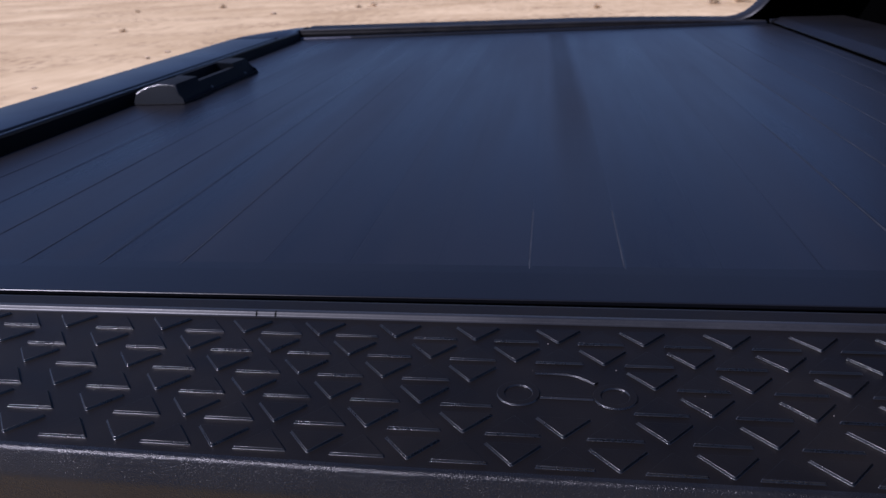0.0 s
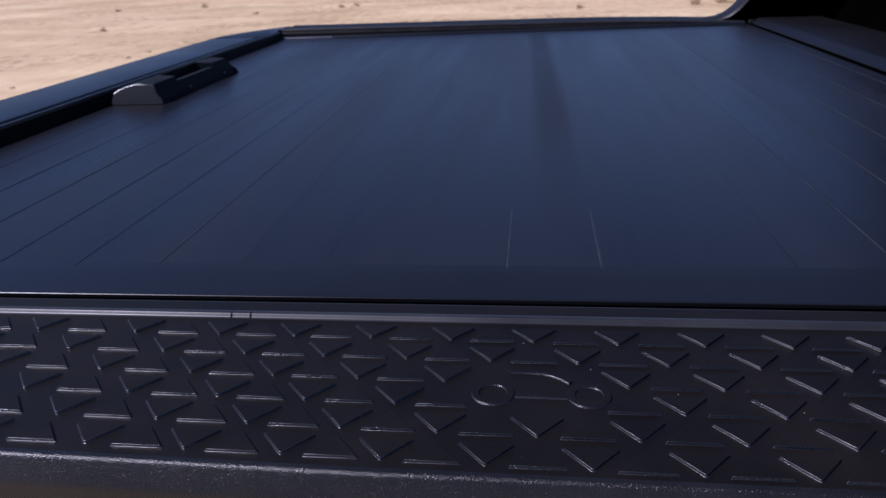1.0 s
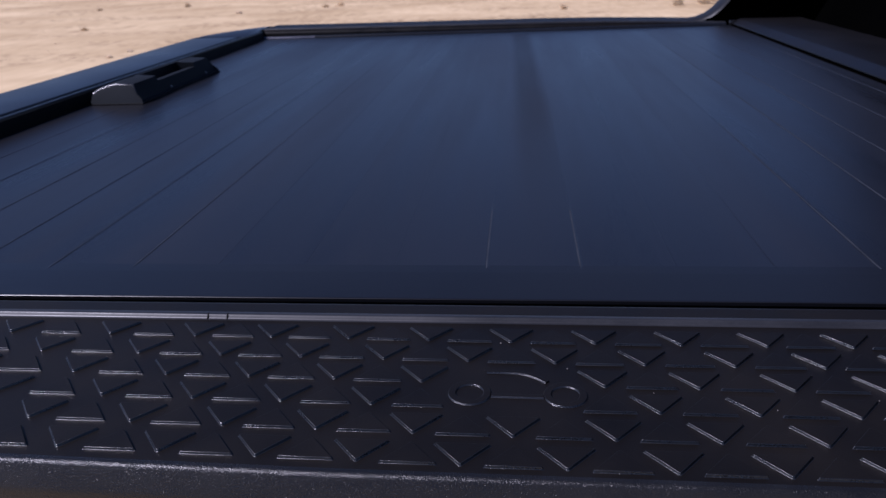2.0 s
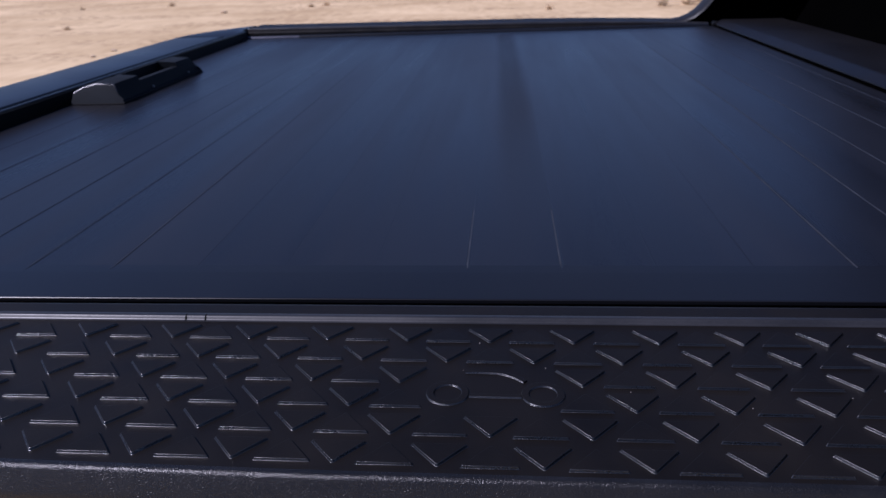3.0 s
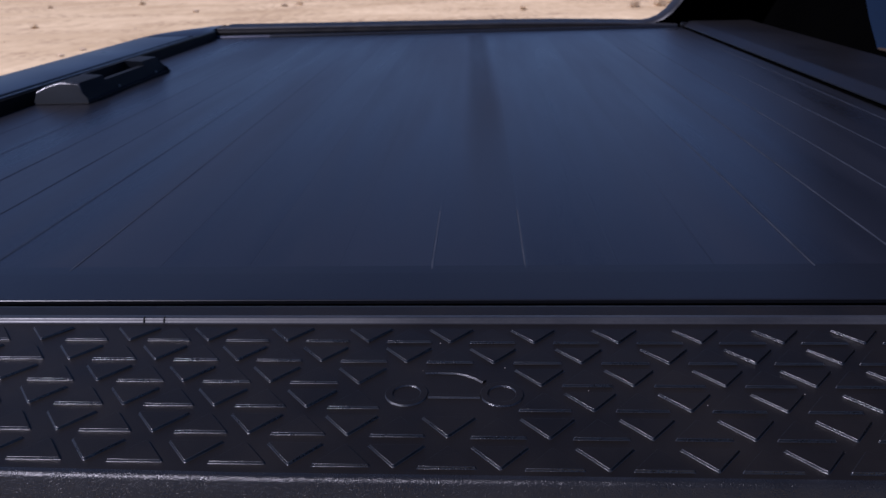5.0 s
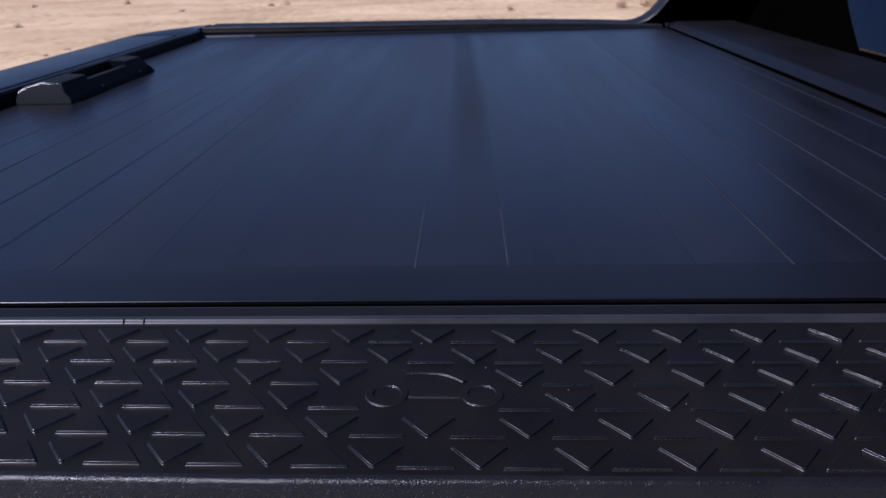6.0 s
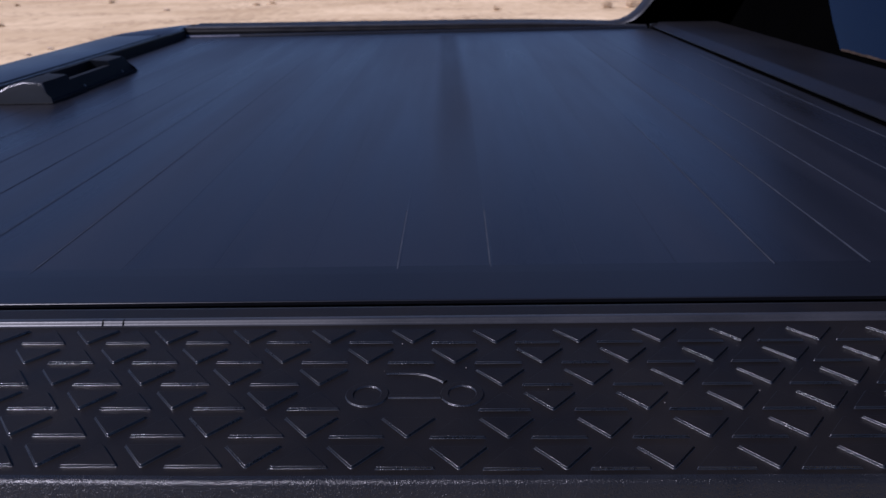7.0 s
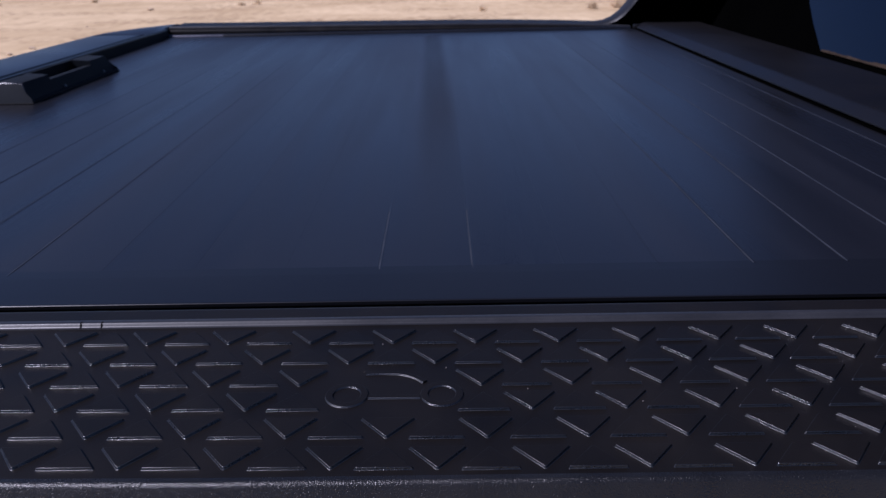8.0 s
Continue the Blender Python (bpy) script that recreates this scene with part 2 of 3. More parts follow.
def build_ground():
    def axis(n, near, far):
        u = np.linspace(-1, 1, n)
        return np.sign(u) * (near * np.abs(u) + (far - near) * np.abs(u) ** 5)
    xs, ys = axis(260, 45, 2600), axis(260, 45, 2600) + 14
    X, Y = np.meshgrid(xs, ys)
    Z = np.zeros_like(X)
    for i in range(X.shape[0]):
        for j in range(X.shape[1]):
            Z[i, j] = ground_z(X[i, j], Y[i, j])
    for y0 in (11.2, 12.9, 17.5):      # wheel ruts across the sand
        Z -= 0.015 * np.exp(-((Y - y0 - 0.12 * X) / 0.16) ** 2) * (np.hypot(X, Y) < 80)
    v = np.stack([X.ravel(), Y.ravel(), Z.ravel()], 1)
    n, m = X.shape
    k = np.arange(n * m).reshape(n, m)
    f = np.stack([k[:-1, :-1].ravel(), k[:-1, 1:].ravel(), k[1:, 1:].ravel(), k[1:, :-1].ravel()], 1)
    me = bpy.data.meshes.new("ground")
    me.from_pydata(v.tolist(), [], f.tolist())
    me.materials.append(M_SAND)
    me.shade_smooth()
    tagged(new("ground", me), "pale tan desert sand with faint ruts", "ground", kind="structure")


build_ground()


def build_hills():
    bm = bmesh.new()
    n = 160
    rows = []
    for i in range(n):
        a = 2 * math.pi * i / n
        h = 26 + 30 * noise.fractal((math.cos(a) * 4, math.sin(a) * 4, 3), 1.0, 2.0, 4)
        h = max(8, h)
        rows.append([bm.verts.new((math.cos(a) * r, math.sin(a) * r, z)) for r, z in ((1500, -4), (1650, h * 0.55), (1800, h), (2100, h * 0.7), (2400, -4))])
    for i in range(n):
        a, b = rows[i], rows[(i + 1) % n]
        for j in range(4):
            bm.faces.new((a[j], b[j], b[j + 1], a[j + 1]))
    ob = part("backdrop", bm, M_HILL)
    tagged(ob, "low brown desert hills along the horizon", "hills", kind="structure")


build_hills()


# ---- truck ----
truck = thing("pickup_truck", "black pickup truck parked on desert sand", "truck", (0.1, Y_MID, 0))


def arch_side(y0, y1):
    """A bed side with a wheel arch cut from it."""
    cx, r = 0.08, 0.47
    pts = [(-0.62, 1.285), (-0.62, 0.62), (cx - r, 0.62)]
    pts += [(cx - r * math.cos(a), 0.42 + math.sqrt(r * r - 0.04) * math.sin(a) * 1.05 + 0.2 * (1 - math.sin(a))) for a in np.linspace(0.05, math.pi - 0.05, 15)]
    pts += [(cx + r, 0.62), (0.83, 0.62), (0.83, 1.285)]
    return extrude(bmesh.new(), pts, "y", y0, y1)


part("bed_side", arch_side(-0.146, -0.10), M_PAINT, truck)
part("bed_side", arch_side(Y_MID * 2 + 0.10, Y_MID * 2 + 0.146), M_PAINT, truck)
part("bed_floor", boxed((-0.60, -0.09, 0.78), (0.83, 1.63, 0.82), 0.004), M_DARK, truck)
part("front_panel", boxed((X_FRONT + 0.002, -0.098, 0.79), (X_FRONT + 0.035, 1.641, 1.296), 0.006), M_PAINT, truck)
TAIL = rounded([(-0.622, 0.66), (-0.622, Z_CAP), (-0.508, Z_CAP), (-0.506, Z_CAP - 0.008), (-0.498, Z_CAP - 0.008), (-0.4955, Z_CAP), (X_TAIL, Z_CAP), (X_TAIL, 1.22), (-0.53, 1.20), (-0.53, 0.66)],
               [0, 0.004, 0.002, 0, 0, 0.0015, 0.0015, 0, 0, 0])
part("tailgate", extrude(bmesh.new(), TAIL, "y", 2 * Y_MID - 1.38, 1.38), M_RAIL, truck)
# Black sheet that paints the shade on the inner face of the tailgate.
part("tailgate_shade", boxed((X_TAIL + 0.0005, Y_NEAR - 0.004, 1.24), (X_TAIL + 0.0025, Y_FAR + 0.004, Z_CAP - 0.003), 0.0006), M_DARK, truck, "black sheet for the shaded inner face of the tailgate")


def corner(far):
    """The rounded bed corner between the tailgate and a rail cap."""
    plan = [(-0.622, 1.382), (-0.612, 1.44), (-0.592, 1.50), (-0.565, 1.555), (-0.535, 1.605), (-0.505, 1.645), (-0.505, 1.507), (X_TAIL, 1.507), (X_TAIL, 1.382)]
    bm = bmesh.new()
    rings = [[bm.verts.new((x, y if far else 2 * Y_MID - y, z)) for x, y in plan] for z in (1.10, Z_CAP)]
    n = len(plan)
    for i in range(n):
        bm.faces.new((rings[0][i], rings[0][(i + 1) % n], rings[1][(i + 1) % n], rings[1][i]))
    bm.faces.new(rings[0])
    top = bm.faces.new(rings[1])
    bmesh.ops.bevel(bm, geom=list(top.edges), offset=0.003, segments=2, profile=0.5, affect="EDGES")
    return bm


part("bed_corner", corner(True), M_RAIL, truck)
part("bed_corner", corner(False), M_RAIL, truck)

CAB = rounded([(X_CAB, 0.55), (X_CAB, 1.27), (X_CAB + 0.263, 2.0), (1.30, 2.06), (2.15, 2.05), (2.75, 1.32), (4.05, 1.18), (4.2, 0.95), (4.2, 0.55)],
              [0, 0, 0.06, 0.3, 0.3, 0.1, 0.15, 0.1, 0])


def lean_in(bm, lean=0.28):
    """The sides of the cab lean inwards above the waist."""
    for v in bm.verts:
        v.co.y = Y_MID + (v.co.y - Y_MID) * (1 - lean * min(1.0, max(0.0, (v.co.z - 1.30) / 0.6)))
    return bm


part("cab", lean_in(extrude(bmesh.new(), CAB, "y", -0.11, Y_MID * 2 + 0.11), 0.21), M_PAINT, truck, smooth=25)


SAIL = [(0.53, 1.302), (0.570, 1.3032), (0.594, 1.3065), (0.615, 1.315), (0.632, 1.329), (0.645, 1.346), (0.659, 1.369), (0.690, 1.388), (0.76, 1.412), (0.835, 1.46), (0.935, 1.56), (1.055, 1.695), (1.167, 1.88)]


def sail(y0, y1):
    """The curved panel that sweeps from the bed rail up to the cab."""
    pts = [(x + 0.004, z - 0.004) for x, z in SAIL] + [(1.25, 1.89), (1.25, 1.25), (0.534, 1.25)]
    return lean_in(extrude(bmesh.new(), pts, "y", y0, y1))


def sail_edge(y0, y1):
    """The rounded moulding along the panel's curved edge."""
    bm = bmesh.new()
    rows = []
    for i, p in enumerate(SAIL):
        d = (Vector(SAIL[min(i + 1, len(SAIL) - 1)]) - Vector(SAIL[max(i - 1, 0)])).normalized()
        n = Vector((-d.y, d.x))
        ring = []
        for k in range(9):
            a = math.pi * k / 8
            h = 0.008 * math.sin(a) - 0.004
            ring.append(bm.verts.new((p[0] + n.x * h, (y0 + y1) / 2 - math.cos(a) * (y1 - y0) / 2, p[1] + n.y * h)))
        rows.append(ring)
    for a, b in zip(rows, rows[1:]):
        for k in range(9):
            bm.faces.new((a[k], b[k], b[(k + 1) % 9], a[(k + 1) % 9]))
    bm.faces.new(rows[0])
    bm.faces.new(rows[-1])
    return lean_in(bm)


for y0, y1, e0, e1 in ((1.605, 1.655, 1.592, 1.677), (2 * Y_MID - 1.655, 2 * Y_MID - 1.605, 2 * Y_MID - 1.677, 2 * Y_MID - 1.592)):
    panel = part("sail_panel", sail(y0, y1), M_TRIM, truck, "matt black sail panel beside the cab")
    part("edge_moulding", sail_edge(e0, e1), M_SAIL, panel, "satin black moulding along the curved edge", smooth=50)


def tilted(outline, radii, proud, thick, more=0.0):
    """A sheet with rounded corners on the leaning rear face of the cab; the outline is in y and z."""
    lean = 0.36 + more
    out = rounded(outline, radii, 6)
    bm = bmesh.new()
    rings = [[bm.verts.new((X_CAB + (z - 1.27) * lean - d, y, z)) for y, z in out] for d in (proud, proud - thick)]
    bm.faces.new(rings[0])
    bm.faces.new(rings[1])
    n = len(out)
    for i in range(n):
        bm.faces.new((rings[0][i], rings[0][(i + 1) % n], rings[1][(i + 1) % n], rings[1][i]))
    return bm


def window_shape(grow):
    half = [(1.018 - Y_MID + grow, 1.3050 - grow), (1.095 - Y_MID + grow, 1.347), (1.152 - Y_MID + grow, 1.3825), (1.20 - Y_MID + grow, 1.47), (1.16 - Y_MID + grow, 1.76 + grow)]
    return [(Y_MID + y, z) for y, z in half] + [(Y_MID - y, z) for y, z in reversed(half)]


WALL = [(-0.105, 1.20), (2 * Y_MID + 0.105, 1.20), (2 * Y_MID + 0.105, 1.30), (Y_MID + 0.66, 1.97), (Y_MID - 0.66, 1.97), (-0.105, 1.30)]
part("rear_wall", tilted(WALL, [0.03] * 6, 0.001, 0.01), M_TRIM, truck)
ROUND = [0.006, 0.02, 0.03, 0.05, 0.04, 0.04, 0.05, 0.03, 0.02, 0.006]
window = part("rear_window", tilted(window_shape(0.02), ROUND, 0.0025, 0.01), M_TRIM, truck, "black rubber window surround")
part("pane", tilted(window_shape(0.0), ROUND, 0.0045, 0.006, 0.003), M_GLASS, window, "dark tinted glass reflecting the sky")


def horizon_strip():
    """The brown reflection of the horizon, painted as a strip along the lower edge of the glass, with a ragged top."""
    bm = bmesh.new()
    low, high = [], []
    for i in range(61):
        y = 0.53 + 0.486 * i / 60
        z = 1.3052
        for row, h in ((low, 0.0), (high, 0.0035 + 0.003 * noise.noise((y * 14, 0, 2)) + 0.0015 * noise.noise((y * 60, 0, 4)))):
            row.append([bm.verts.new((X_CAB + (z + h - 1.27) * 0.363 - d, y, z + h)) for d in (0.0056, 0.0046)])
    for i in range(60):
        for a, b in (((low, 0), (high, 0)), ((high, 0), (high, 1)), ((high, 1), (low, 1)), ((low, 1), (low, 0))):
            bm.faces.new((a[0][i][a[1]], a[0][i + 1][a[1]], b[0][i + 1][b[1]], b[0][i][b[1]]))
    return bm


part("horizon_reflection", horizon_strip(), M_HORIZON, window, "brown strip painted as a reflected horizon on the glass", smooth=0)


def wheel(x, y):
    side = 1 if y > Y_MID else -1
    prof = rounded([(-0.12, 0.22), (-0.12, 0.37), (0.12, 0.37), (0.12, 0.22)], [0, 0.03, 0.03, 0])
    def lathe(p, n=40):
        bm = bmesh.new()
        ring = [[bm.verts.new((r * math.cos(2 * math.pi * k / n), w, r * math.sin(2 * math.pi * k / n))) for w, r in p] for k in range(n)]
        for k in range(n):
            a, b = ring[k], ring[(k + 1) % n]
            for j in range(len(p)):
                bm.faces.new((a[j], b[j], b[(j + 1) % len(p)], a[(j + 1) % len(p)]))
        return bm
    tyre = part("wheel", lathe(prof), M_TYRE, truck, "black rubber tyre", place=(x, y, 0.368))
    rim = [(-0.10, 0.02), (-0.10, 0.219), (0.10, 0.219), (0.10, 0.20), (0.05 * side, 0.18), (0.06 * side, 0.02)]
    part("rim", lathe(rim), M_RIM, tyre, "dark alloy rim", place=(x, y, 0.368))


for wx in (0.08, 3.45):
    for wy in (0.0, 2 * Y_MID):
        wheel(wx, wy)

# ---- bed rail caps ----
PAD_WALL = ((0.00045, -0.00002), (0.00034, 0.00002), (0.00024, 0.00007), (0.00016, 0.00016), (0.00011, 0.00028),
            (0.0, 0.00086), (-0.00005, 0.00097), (-0.00012, 0.00105), (-0.00021, 0.00109), (-0.00032, 0.0011))  # out and up
PITCH, ROW, PAD_W, PAD_H = 0.0389, 0.0181, 0.0212, 0.0122
TOP = [(-0.1366, 1.300), (-0.1366, Z_CAP), (-0.0150, Z_CAP - 0.0002), (-0.0045, 1.3197), (-0.0022, 1.3192), (-0.0010, 1.3176), (-0.0008, 1.270),
       (-0.0045, 1.270), (-0.0050, 1.311), (-0.0140, 1.312), (-0.13, 1.312), (-0.13, 1.300)]
BEAD = [(-0.0241, 1.3190), (-0.0238, Z_CAP), (-0.0233, Z_CAP + 0.00008), (-0.0228, Z_CAP + 0.0003), (-0.0224, Z_CAP + 0.0007), (-0.0218, Z_CAP + 0.0017), (-0.0214, Z_CAP + 0.0020), (-0.0207, Z_CAP + 0.0021),
        (-0.0182, Z_CAP + 0.0019), (-0.0166, Z_CAP + 0.0010), (-0.0156, Z_CAP - 0.0004), (-0.0156, 1.3180)]
SKIRT = rounded([(-0.1368, 1.3202), (-0.1399, 1.3202), (-0.1450, 1.3103), (-0.1489, 1.290), (-0.153, 1.235), (-0.145, 1.235), (-0.1386, 1.305), (-0.1368, 1.311)], [0, 0.0026, 0.010, 0.02, 0.002, 0, 0, 0], 6)
TOP_FAR = TOP[:2] + [(-0.0150, Z_CAP - 0.0002), (-0.0095, 1.3193), (-0.0062, 1.3172), (-0.0058, 1.3150), (-0.0040, 1.3143), (-0.0016, 1.3122), (-0.0010, 1.3095), (-0.0008, 1.270)] + TOP[7:]


def narrow(x, y):
    """The cap grows slightly narrower towards the tailgate."""
    return y * (1 - 0.10 * min(0.4, max(0.0, 0.08 - x)))


def glint_edges(me):
    """Steps of the relief that face the road get added gloss, painting in sun glints."""
    me.materials.append(M_EDGE)
    for p in me.polygons:
        p.material_index = 1 if p.normal.y < -0.12 and p.normal.z < 0.99 else 0


def pad_bm(bm, up, x, y):
    """One raised triangle of the tread: apex towards the bed when up, towards the road when not."""
    w, h = PAD_W / 2, PAD_H
    low = [(-w, 0), (w, 0), (0, h)] if up else [(-w, h), (0, 0), (w, h)]
    side = math.hypot(w, h)
    inner = w * h / (w + side)             # radius of the inscribed circle
    cx, cy = 0, inner if up else h - inner
    rings = []
    for d, z in PAD_WALL:
        k = 1 + d / inner
        ring = []
        for i in range(3):
            p, q, r = (Vector(low[(i + o) % 3]) for o in (0, 1, 2))
            for other in (r, q):
                v = p + (other - p).normalized() * 0.0005
                ring.append(bm.verts.new((x + cx + (v.x - cx) * k, y + cy + (v.y - cy) * k, Z_CAP + z)))
        rings.append(ring)
    for a, b in zip(rings, rings[1:]):
        for i in range(6):
            bm.faces.new((a[i], a[(i + 1) % 6], b[(i + 1) % 6], b[i]))
    bm.faces.new(rings[-1])


LOGO_GAP = {(2, True, 3.5), (2, False, 4), (2, True, 4.5), (3, False, 3.5), (3, True, 4), (3, False, 4.5)}


SPREAD = ((-2.5, -0.134), (-2.0, -0.108), (-1.5, -0.0803), (-1.0, -0.0536), (-0.5, -0.0303), (0.0, -0.0086), (0.5, 0.0111))


def pad_x(u):
    """Place of a column of the tread: even along most of the cap, wider apart towards the tailgate."""
    if u >= 0.5:
        return 0.0111 + (u - 0.5) * PITCH
    if u <= -2.5:
        return -0.134 + (u + 2.5) * 0.052
    for (u0, x0), (u1, x1) in zip(SPREAD, SPREAD[1:]):
        if u <= u1:
            return x0 + (x1 - x0) * (u - u0) / (u1 - u0)


def pads():
    """Row, which way the triangle points, and its place on the cap."""
    for r in range(6):
        y = -0.0416 - r * ROW
        for k in range(-24, 36):
            half = k / 2
            up = (k + r) % 2 != 0
            x = pad_x(half)
            if -0.60 < x < 0.52:
                skew = 0.0008 * (r - 2.5) * min(1.0, max(0.0, 1 - (x - 0.05) / 0.28))
                drift = 0.006 * max(0.0, 0.04 - x) - 0.0018 * min(1.0, max(0.0, (x - 0.07) / 0.11))
                yield r, up, half, x + skew - 0.29 * min(0.165, max(0.0, x - 0.19)) ** 2, narrow(x, y) + drift


def rail_cap(label, far):
    cap = thing("bed_rail_cap", label, "rail cap", (0.0, Y_MID * 2 + 0.08 if far else -0.08, 1.30), "bed rail caps")
    def put(name, prof, mat, text="", smooth=30):
        def shape(x, y, z):
            return (2 * Y_MID - narrow(x, y), z - 0.005 - 0.05 * max(0.0, x - 0.2) ** 2) if far else (narrow(x, y), z)
        part(name, sweep(bmesh.new(), prof, (-0.503, -0.32, -0.22, -0.12, -0.02, 0.08, 0.22, 0.36, 0.5, 0.643), shape), mat, cap, text, smooth)
    put("cap_top", TOP_FAR if far else TOP, M_CAP, smooth=8)
    put("edge_bead", BEAD, M_BEAD, "smooth worn bead along the inner edge")
    put("skirt", SKIRT, M_SKIRT, "coarse-grained plastic outer skirt")
    return cap


near_cap = rail_cap("black plastic bed rail cap with raised triangle tread", False)
near_cap.rotation_euler.z = radians(-0.45)
for nx in (-0.0115, -0.0010):
    half = 0.0003
    scar = [(-0.0234, Z_CAP + 0.0001), (-0.0228, Z_CAP + 0.0005), (-0.0220, Z_CAP + 0.0018), (-0.0208, Z_CAP + 0.0023), (-0.0200, Z_CAP + 0.0023), (-0.0200, Z_CAP + 0.0010)]
    part("nick", extrude(bmesh.new(), scar, "x", nx - half, nx + half), M_DARK, near_cap, "dark nick in the bead")
far_cap = rail_cap("black plastic bed rail cap along the opposite bed side", True)
far_cap.rotation_euler.y = radians(0.42)


STEP = tuple((-d, z) for d, z in PAD_WALL)
BAR = STEP + tuple((0.0022 + d, z) for d, z in reversed(PAD_WALL))                      # across and up
RING = tuple((d - 0.0015, z) for d, z in STEP) + tuple((0.0015 - d, z) for d, z in reversed(STEP))


def strip_bm(bm, rows, closed):
    n = len(rows[0]) - 1
    for a, b in zip(rows, rows[1:] + rows[:1] if closed else rows[1:]):
        for j in range(n):
            bm.faces.new((a[j], b[j], b[j + 1], a[j + 1]))
    if not closed:
        bm.faces.new(rows[0])
        bm.faces.new(rows[-1])


def ring_bm(bm, cx, cy, r, n=40):
    """A raised ring on the cap."""
    turns = [(math.cos(2 * math.pi * k / n), math.sin(2 * math.pi * k / n)) for k in range(n)]
    strip_bm(bm, [[bm.verts.new((cx + (r + o) * c, cy + (r + o) * s, Z_CAP + 0.55 * z)) for o, z in RING] for c, s in turns], True)


def bar_bm(bm, pts):
    """A raised bar along a line of points on the cap."""
    rows = []
    for i, p in enumerate(pts):
        d = (Vector(pts[min(i + 1, len(pts) - 1)]) - Vector(pts[max(i - 1, 0)])).normalized()
        rows.append([bm.verts.new((p[0] - d.y * o, p[1] + d.x * o, Z_CAP + 0.6 * z)) for o, z in BAR])
    strip_bm(bm, rows, False)


emblem = bmesh.new()
for cx in (0.1295, 0.1693):
    ring_bm(emblem, cx, -0.0857, 0.0074)
bar_bm(emblem, [(0.1360, -0.0700), (0.1430, -0.0698), (0.1500, -0.0702), (0.1540, -0.0716), (0.1580, -0.0742), (0.1612, -0.0772)])
bar_bm(emblem, [(0.1385, -0.0885), (0.1604, -0.0887)])
glint_edges(part("emblem", emblem, M_CAP, near_cap, "raised outline of two rings joined by bars", smooth=25).data)

# ---- retractable bed cover ----
cover = thing("bed_cover", "matt black slatted retractable bed cover, closed", "bed cover", (0.08, Y_MID, 1.27))
SLAT = 0.0606
SLAT_0 = 0.128 - 10 * SLAT
S_NEAR, S_FAR = 0.088, 1.456


def slat_mesh(gap, rib, reach):
    """One slat with a low hinge rib along its edge; gap is the joint beside it. The rib is worn flat beyond its reach."""
    half = (S_FAR - S_NEAR) / 2
    bm = bmesh.new()
    rows = []
    for n in range(25):
        u = n / 24
        k = (0.12 + 0.88 * max(0.0, 1 - u / reach)) * (1 + 0.45 * noise.noise((u * 16, reach * 9, 5)))
        w, h = SLAT / 2 - gap, rib * max(0.05, k)
        prof = [(-w, -0.012), (-w, 0), (-w + 0.0006, h * 0.55), (-w + 0.0011, h * 0.95), (-w + 0.0015, h * 0.95), (-w + 0.0019, h * 0.55), (-w + 0.0023, 0), (w - 0.0004, 0), (w, -0.0001), (w, -0.012)]
        rows.append([bm.verts.new((x, -half + 2 * half * u, z)) for x, z in prof])
    n = len(rows[0])
    for a, b in zip(rows, rows[1:]):
        for i in range(n):
            bm.faces.new((a[i], a[(i + 1) % n], b[(i + 1) % n], b[i]))
    bm.faces.new(rows[0])
    bm.faces.new(rows[-1])
    me = to_mesh("slat", bm, M_SLAT, 50, True)
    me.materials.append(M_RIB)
    # Rib faces turned towards -x take the paler colour.
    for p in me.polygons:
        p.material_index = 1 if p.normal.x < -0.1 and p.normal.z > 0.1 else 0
    return me


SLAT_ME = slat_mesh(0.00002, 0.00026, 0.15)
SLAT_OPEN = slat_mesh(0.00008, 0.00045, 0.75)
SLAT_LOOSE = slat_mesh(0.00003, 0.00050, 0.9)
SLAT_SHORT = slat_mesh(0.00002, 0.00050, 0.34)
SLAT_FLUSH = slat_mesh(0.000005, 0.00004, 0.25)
SLAT_BAND = SLAT_ME.copy()
SLAT_BAND.materials[0] = M_SLAT_BAND
rng = random.Random(5)
for k in range(19):
    tip = rng.uniform(-0.09, 0.09)
    s = link("slat", SLAT_BAND if k == 10 else SLAT_OPEN if k < 7 else SLAT_LOOSE if k > 14 else SLAT_SHORT if k == 14 else SLAT_ME if k == 11 else SLAT_FLUSH, cover, "slat with a dull band along it" if k == 10 else "", place=(SLAT_0 + (k + 0.5) * SLAT, (S_NEAR + S_FAR) / 2, Z_COVER))
    s.rotation_euler = (0, radians(tip), 0)

RAIL = [(Y_NEAR + 0.012, 1.27), (Y_NEAR + 0.012, Z_COVER - 0.0022), (Y_NEAR, Z_COVER - 0.0022), (Y_NEAR, Z_COVER - 0.0001), (Y_NEAR + 0.0004, Z_COVER + 0.0002), (Y_NEAR + 0.0015, Z_COVER + 0.0003), (S_NEAR - 0.006, Z_COVER + 0.0003), (S_NEAR + 0.006, Z_COVER + 0.0001), (S_NEAR + 0.006, 1.27)]
part("side_rail", extrude(bmesh.new(), RAIL, "x", X_TAIL + 0.003, X_LID + 0.02), M_RAIL, cover, smooth=0).rotation_euler.z = radians(-0.4)
part("side_rail", extrude(bmesh.new(), [(Y_NEAR + Y_FAR - y, z) for y, z in RAIL], "x", X_TAIL + 0.003, X_LID + 0.02), M_RAIL, cover, smooth=0)
